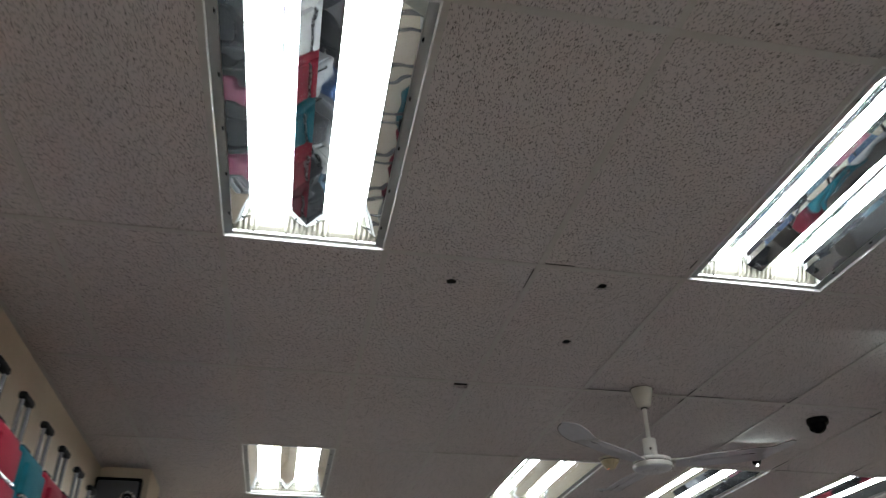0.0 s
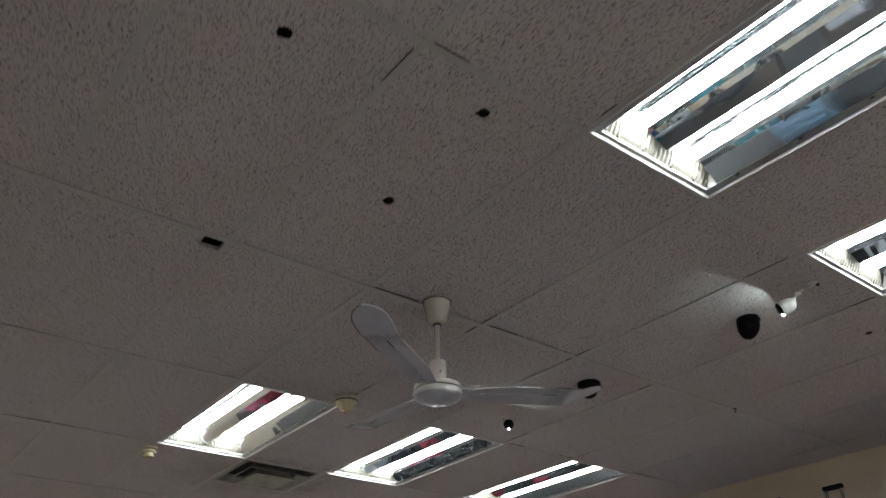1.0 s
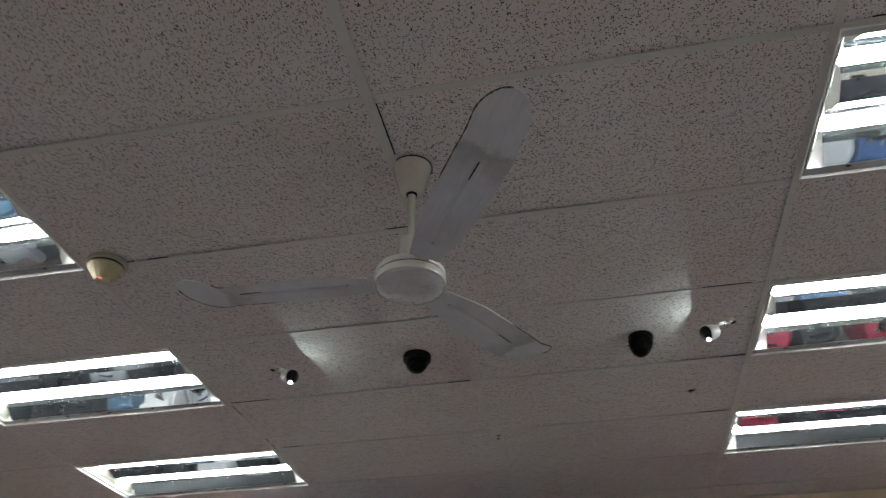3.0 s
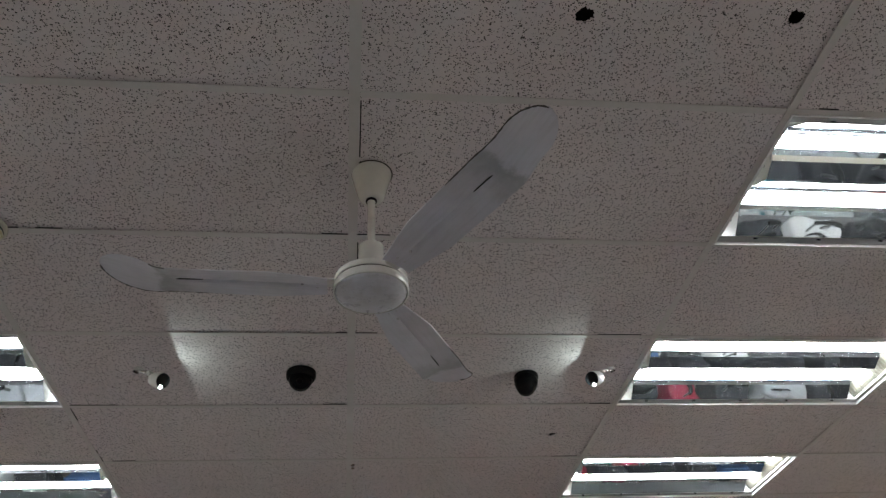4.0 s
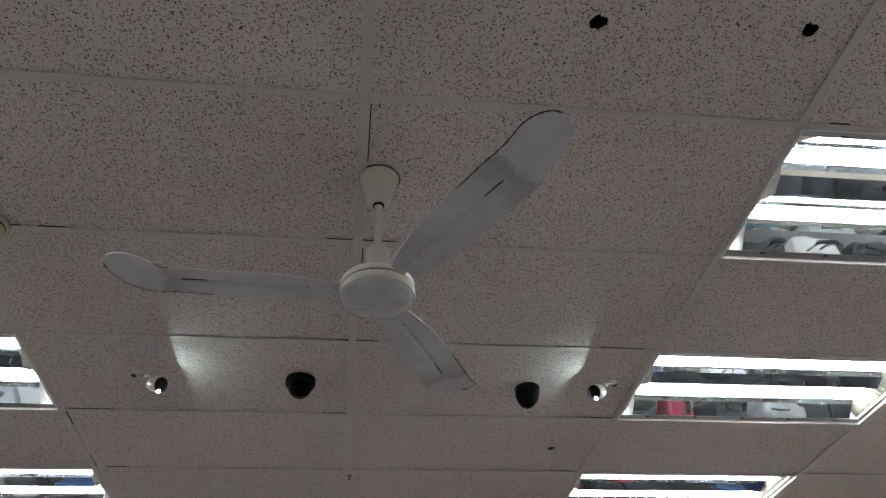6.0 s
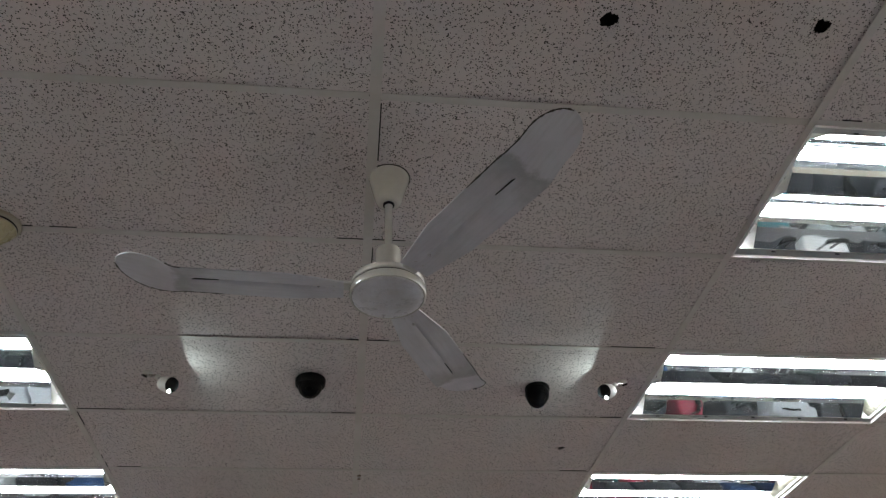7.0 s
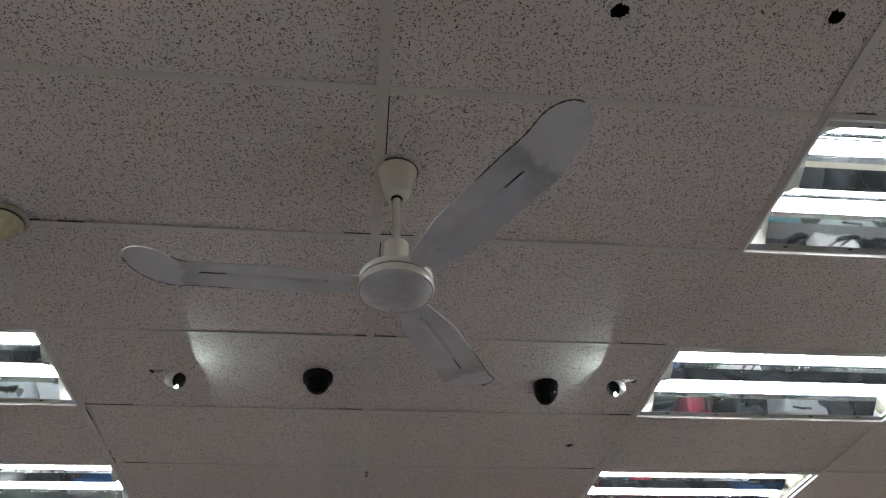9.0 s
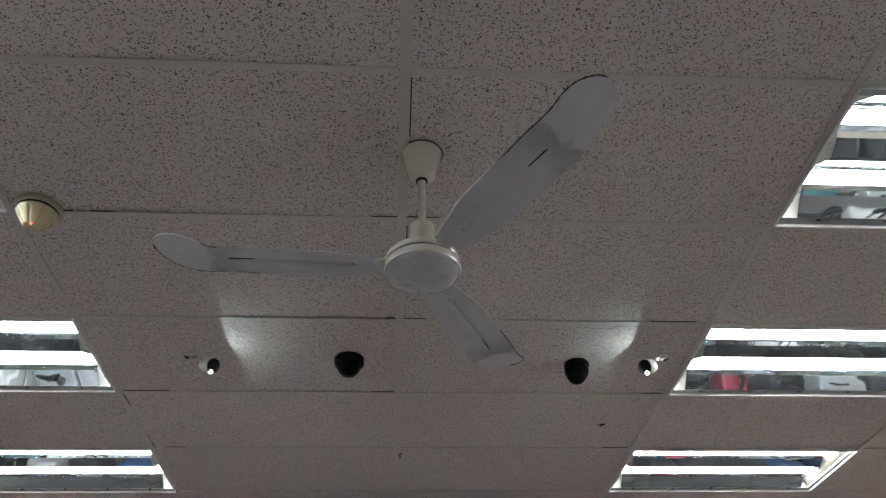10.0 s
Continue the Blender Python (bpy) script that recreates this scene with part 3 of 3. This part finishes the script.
dome_camera(pose(-0.204, 0.912, H, 0, 0, 0), -10, "black dome security camera fixed under the ceiling tile")
def eyeball_camera(m, label):
    top = thing("eyeball_camera", m, label, "security camera")
    part("base", turned([(0, 0), (0.050, 0), (0.0525, -0.005), (0.0525, -0.016), (0.048, -0.021), (0, -0.021)], 40), BLACK, top, smooth=True)
    shell = part("shell", turned([(0.047, 0.004), (0.0505, -0.012), (0.0495, -0.030), (0.043, -0.054), (0.031, -0.074), (0.016, -0.086), (0, -0.089)], 40), SMOKED, top, "glossy black tapered shell", m=pose(0, 0, -0.012, -8, 10, 0), smooth=True)
    part("ring_mark", turned([(0.0075, 0.0), (0.0075, -0.0012), (0.0100, -0.0012), (0.0100, 0.0)], 24), GREY_METAL, shell, "pale printed ring", m=pose(-0.013, -0.0335, -0.060, -55, 0, -18))
    for z in (-0.022, -0.036, -0.050):
        r = 0.0505 - max(0.0, -z - 0.03) * 0.34
        part("rib", turned([(r - 0.002, z + 0.0022), (r + 0.0006, z), (r - 0.002, z - 0.0022)], 40), SMOKED, shell, smooth=True)
    return top


eyeball_camera(pose(0.751, 0.938, H), "black eyeball security camera tilted sideways under the ceiling tile")


def bullet_camera(base, aim, label):
    """A small white camera on a bent arm; aim: heading of its face in degrees."""
    top = thing("bullet_camera", pose(*base, 0, 0, aim), label, "security camera", "white bullet security cameras")
    part("mount", turned([(0, 0), (0.020, 0), (0.020, -0.004), (0.012, -0.008), (0, -0.008)], 20), WHITE_PLASTIC, top, smooth=True)
    for y in (-0.008, 0.008):
        part("arm", swept([(-0.012, y, -0.006), (0.01, y, -0.016), (0.062, y * 0.7, -0.032), (0.094, y * 0.4, -0.066)], 0.0032, 8), CHROME, top, "thin chromed arm")
    part("clip", boxed((0.060, -0.013, -0.050), (0.082, 0.013, -0.036), 0.003, 1), WHITE_PLASTIC, top, "white bracket clip", smooth=True)
    part("mark", boxed((-0.0012, -0.006, -0.001), (0.0012, 0.006, 0.001)), BLACK, top, "short dark mark", m=pose(0.124, 0.012, -0.1165, 0, 22, 50))
    part("wing_nut", boxed((-0.022, -0.012, -0.012), (-0.008, 0.012, -0.005), 0.002, 1), BLACK, top, "dark wing nut")
    part("joint", turned([(0, 0.012), (0.010, 0.008), (0.011, -0.006), (0, -0.012)], 16), WHITE_PLASTIC, top, m=pose(0.094, 0, -0.066), smooth=True)
    body = part("body", turned([(0, -0.034), (0.014, -0.033), (0.024, -0.024), (0.030, -0.004), (0.0315, 0.018), (0.0310, 0.032), (0.0290, 0.036), (0.0, 0.036)], 32), WHITE_PLASTIC, top, "white round plastic body", m=pose(0.122, 0, -0.088, 0, 112, 0), smooth=True)
    part("face", turned([(0.0295, 0.0355), (0.0285, 0.040), (0.024, 0.0385), (0.012, 0.0375), (0.0, 0.0385)], 32), BLACK, body, "black glass face", smooth=True)
    part("lamp", turned([(0, -0.005), (0.007, -0.003), (0.008, 0.002), (0.005, 0.007), (0, 0.009)], 20), LED, body, "lit white lamp under the face", m=pose(0.026, 0.0, 0.036), smooth=True)
    return top


bullet_camera((-0.849, 0.887, H), -36, "small white security camera with its white lamp lit")
bullet_camera((1.108, 0.874, H), 218, "small white security camera with its lamp lit beside a ceiling fitting")


def beam(eye, target, power):
    d = bpy.data.lights.new("camera_lamp", "SPOT")
    d.energy, d.spot_size, d.spot_blend, d.shadow_soft_size, d.color = power, radians(179), 0.10, 0.006, (0.80, 1.0, 0.95)
    ob = new("camera_lamp", d)
    ob.matrix_basis = look(eye, target)
    return tagged(ob, "white lamp of the security camera", "lamp")


beam((-0.717, 0.792, H - 0.132), (0.289, 0.775, H - 0.362), 0.48)
beam((0.980, 0.774, H - 0.132), (-0.020, 0.824, H - 0.322), 0.58)


def air_vent():
    top = thing("air_vent", pose(VENT[0] + TY / 2, TY / 2, H, 0, 0, 0), "grimy square stepped ceiling air diffuser", "air vent")

    def ring(a, za, b, zb, bm):
        lo = [bm.verts.new((sx * a, sy * a, za)) for sx, sy in ((-1, -1), (1, -1), (1, 1), (-1, 1))]
        hi = [bm.verts.new((sx * b, sy * b, zb)) for sx, sy in ((-1, -1), (1, -1), (1, 1), (-1, 1))]
        for k in range(4):
            bm.faces.new((lo[k], lo[(k + 1) % 4], hi[(k + 1) % 4], hi[k]))

    bm = bmesh.new()
    ring(0.292, -0.003, 0.262, -0.003, bm)
    ring(0.262, -0.003, 0.255, 0.05, bm)
    ring(0.292, -0.003, 0.292, 0.004, bm)
    part("frame", bm, VENT_DIRT, top, "grimy outer frame")
    bm = bmesh.new()
    ring(0.216, -0.026, 0.176, 0.008, bm)
    ring(0.216, -0.026, 0.220, -0.023, bm)
    ring(0.220, -0.023, 0.180, 0.011, bm)
    part("louvre", bm, VENT_DIRT, top)
    bm = boxed((-0.152, -0.152, -0.040), (0.152, 0.152, -0.036), 0.002, 1)
    ring(0.151, -0.037, 0.118, 0.004, bm)
    part("centre_plate", bm, VENT_DIRT, top)
    part("throat", boxed((-0.25, -0.25, 0.055), (0.25, 0.25, 0.06)), PLENUM, top, "dark throat")
    return top


air_vent()


def sprinkler(m):
    top = thing("sprinkler_head", m, "small brown sprinkler head under the ceiling grid", "sprinkler head", "sprinkler heads")
    part("plate", turned([(0, 0), (0.011, 0), (0.010, -0.004), (0.005, -0.006), (0, -0.006)], 18), BASE, top, smooth=True)
    part("stem", turned([(0.005, -0.005), (0.004, -0.02), (0, -0.02)], 12), CHROME, top, smooth=True)
    part("deflector", turned([(0, -0.018), (0.009, -0.019), (0.009, -0.021), (0, -0.022)], 14), BASE, top)


sprinkler(pose(0.017, 1.897, H - 0.0024))
sprinkler(pose(-1.85, 3.255, H - 0.001))


# ---- luggage ----
def suitcase(colour, w=0.34, h=0.48, d=0.22, reach=0.20):
    top = thing("suitcase", Matrix(), colour + " cloth suitcase with its pull handle raised", "suitcase", "luggage on display")
    c = CLOTH[colour]
    body = part("body", boxed((-w / 2, -d / 2, 0.04), (w / 2, d / 2, h), 0.035, 3), c, top, smooth=True)
    part("pocket", boxed((-w * 0.40, -d / 2 - 0.03, 0.09), (w * 0.40, -d / 2 + 0.012, h * 0.56), 0.014, 2), c, body, smooth=True)
    part("pocket", boxed((-w * 0.38, -d / 2 - 0.022, h * 0.60), (w * 0.38, -d / 2 + 0.012, h - 0.06), 0.012, 2), c, body, smooth=True)
    part("zip", boxed((-w * 0.36, -d / 2 - 0.025, h * 0.60 - 0.012), (w * 0.36, -d / 2 - 0.004, h * 0.60 - 0.004)), CHROME, body, "bright zip")
    part("carry_handle", swept([(-0.06, -0.05, h - 0.004), (-0.045, -0.05, h + 0.022), (0.045, -0.05, h + 0.022), (0.06, -0.05, h - 0.004)], 0.008), RUBBER, body, "black carry handle", smooth=True)
    for s in (-1, 1):
        part("wheel", turned([(0, -0.012), (0.022, -0.012), (0.024, 0), (0.022, 0.012), (0, 0.012)], 16), RUBBER, top, m=pose(s * w * 0.36, d * 0.36, 0.024, 0, 90, 0), smooth=True)
        part("foot", boxed((s * w * 0.36 - 0.012, -d * 0.40, 0.0), (s * w * 0.36 + 0.012, -d * 0.30, 0.045), 0.004, 1), RUBBER, top)
    if reach:
        pull = part("pull_handle", boxed((-0.072, -0.018, h + reach - 0.022), (0.072, 0.018, h + reach + 0.012), 0.013, 3), RUBBER, top, "black pull-handle grip", smooth=True)
        for s in (-1, 1):
            part("handle_tube", rod((s * 0.052, 0, h - 0.02), (s * 0.052, 0, h + reach - 0.01), 0.0105), HANDLE, pull, "silver telescopic tube", smooth=True)
    return top


def shelf(name, lo, hi, label):
    top = thing(name, Matrix(), label, "shelf")
    part("board", boxed(lo, hi, 0.004, 1), SHELF, top)
    n = 5
    inward = 1 if lo[1] < 0 else -1
    back = lo[1] if lo[1] < 0 else hi[1]
    for k in range(n):
        x = lo[0] + 0.2 + (hi[0] - lo[0] - 0.4) * k / (n - 1)
        bm = boxed((x - 0.012, min(back, back + inward * 0.25), lo[2] - 0.03), (x + 0.012, max(back, back + inward * 0.25), lo[2] - 0.0005))
        box(bm, (x - 0.011, min(back, back + inward * 0.02), lo[2] - 0.25), (x + 0.011, max(back, back + inward * 0.02), lo[2] - 0.0305))
        part("bracket", bm, GREY_METAL, top)


shelf("south_shelf", (-1.85, SOUTH + 0.002, 1.93), (3.2, SOUTH + 0.33, 1.955), "dark wooden wall shelf carrying a row of suitcases")
shelf("north_shelf", (-5.0, NORTH - 0.35, 2.03), (4.2, NORTH - 0.002, 2.055), "dark wooden wall shelf high on the beige wall")

kinds = {}


def place(colour, size, m):
    key = (colour, size)
    if key not in kinds:
        kinds[key] = suitcase(colour, *size)
        kinds[key].matrix_basis = m
        return kinds[key]
    return copy_thing(kinds[key], m)


SMALL, TALL, LOW = (0.335, 0.455, 0.20, 0.235), (0.36, 0.52, 0.22, 0.20), (0.36, 0.46, 0.22, 0.15)
for x, colour in ((-1.40, "blue"), (-1.05, "black"), (-0.69, "grey"), (-0.33, "maroon"), (0.03, "red"), (0.40, "teal"), (0.77, "red"), (1.14, "white"), (1.51, "blue"), (1.90, "maroon"), (2.30, "grey")):
    place(colour, SMALL, pose(x - 0.06, -3.225, 1.955, 0, 0, 180))
for x, colour, size in ((-2.6, "black", TALL), (-2.0, "red", TALL), (-1.45, "grey", LOW), (-1.02, "blue", TALL), (-0.61, "black", TALL), (-0.16, "grey", TALL), (0.30, "teal", LOW), (0.72, "black", TALL),
                        (1.15, "maroon", LOW), (1.6, "blue", LOW), (2.1, "black", TALL), (2.6, "red", TALL)):
    place(colour, size, pose(x, 3.165, 2.055, 0, 0, 0))


def speaker():
    top = thing("wall_loudspeaker", pose(-1.915, -3.22, 2.66, 0, 0, 0), "dark grey loudspeaker with a silver ring fixed to the pier", "loudspeaker")
    part("cabinet", boxed((0.002, -0.14, 0.0), (0.15, 0.13, 0.22), 0.02, 3), SPEAKER_GREY, top, smooth=True)
    part("rim", boxed((0.08, -0.155, -0.01), (0.14, 0.142, 0.240), 0.012, 2), BLACK, top, "black rim", smooth=True)
    cone = part("cone_ring", turned([(0.030, 0), (0.040, 0.008), (0.048, 0.004), (0.05, 0.0), (0.05, -0.01)], 32), CHROME, top, "silver ring", m=pose(0.152, 0.07, 0.10, 0, 90, 0), smooth=True)
    part("cone", turned([(0.031, 0.004), (0.012, -0.004), (0.010, 0.004), (0, 0.007)], 32), BLACK, cone, smooth=True)


speaker()

# ---- goods on the shop floor, mirrored in the light fittings ----
COLOURS = ["black"] * 26 + ["grey"] * 5 + ["blue", "maroon"] * 2 + ["white", "teal", "maroon", "grey", "sky", "pink"]
pick = random.Random(11)


def plinth(x0, y0, x1, y1, h, label):
    top = thing("display_plinth", pose((x0 + x1) / 2, (y0 + y1) / 2, 0), label, "display plinth", "display plinths")
    a, b = (x1 - x0) / 2, (y1 - y0) / 2
    part("body", boxed((-a + 0.04, -b + 0.04, 0.0), (a - 0.04, b - 0.04, h - 0.03)), SHELF, top)
    part("top_board", boxed((-a, -b, h - 0.03), (a, b, h), 0.004, 1), SHELF, top)


def shop_island(x0, y0, nx, ny, h, label):
    dx, dy = 0.38, 0.36
    plinth(x0 - 0.22, y0 - 0.2, x0 + dx * (nx - 1) + 0.22, y0 + dy * (ny - 1) + 0.2, h, label)
    for a in range(nx):
        for b in range(ny):
            colour = pick.choice(COLOURS)
            size = pick.choice(((0.34, 0.56, 0.22, 0.0), (0.29, 0.44, 0.20, 0.12)))
            place(colour, size, pose(x0 + dx * a, y0 + dy * b, h, 0, 0, pick.choice((0, 180, 90)) + pick.uniform(-8, 8)))


for x, n in ((-5.9, 13), (-0.45, 4), (1.45, 11)):
    shop_island(x, -0.45, n, 4, 0.25, "low dark plinth crowded with suitcases")
    shop_island(x, 1.5, n, 2, 0.25, "low dark plinth crowded with suitcases")
    shop_island(x, 2.65, n, 2, 0.45, "dark plinth by the wall crowded with suitcases")
shop_island(-4.4, -1.75, 9, 2, 0.25, "low dark plinth crowded with suitcases")
shop_island(0.9, -1.12, 9, 1, 0.25, "narrow dark plinth carrying one row of suitcases")
for x, n in ((-5.9, 9), (-1.6, 7), (1.45, 11)):
    shop_island(x, -3.05, n, 2, 0.45, "dark plinth by the wall crowded with suitcases")


# ---- floor tiles ----
def floor():
    slab = tagged(part("floor", boxed((WEST - T, SOUTH - T, -0.12), (EAST + T, NORTH + T, -0.004)), FLOOR), "worn dark grey floor tiles", "floor", kind="structure")
    n = 0.914
    me = mesh_from("floor_tile", boxed((0.001, 0.001, -0.0035), (n - 0.001, n - 0.001, 0.0), 0.001, 1), FLOOR)
    for i in range(math.floor((EAST - WEST) / n)):
        for j in range(math.floor((NORTH - SOUTH) / n)):
            ob = new("floor_tile", me)
            ob.parent = slab
            ob.location = (WEST + 0.0 + i * n * (EAST - WEST) / (math.floor((EAST - WEST) / n) * n), SOUTH + j * n * (NORTH - SOUTH) / (math.floor((NORTH - SOUTH) / n) * n), 0)
    return slab


floor()
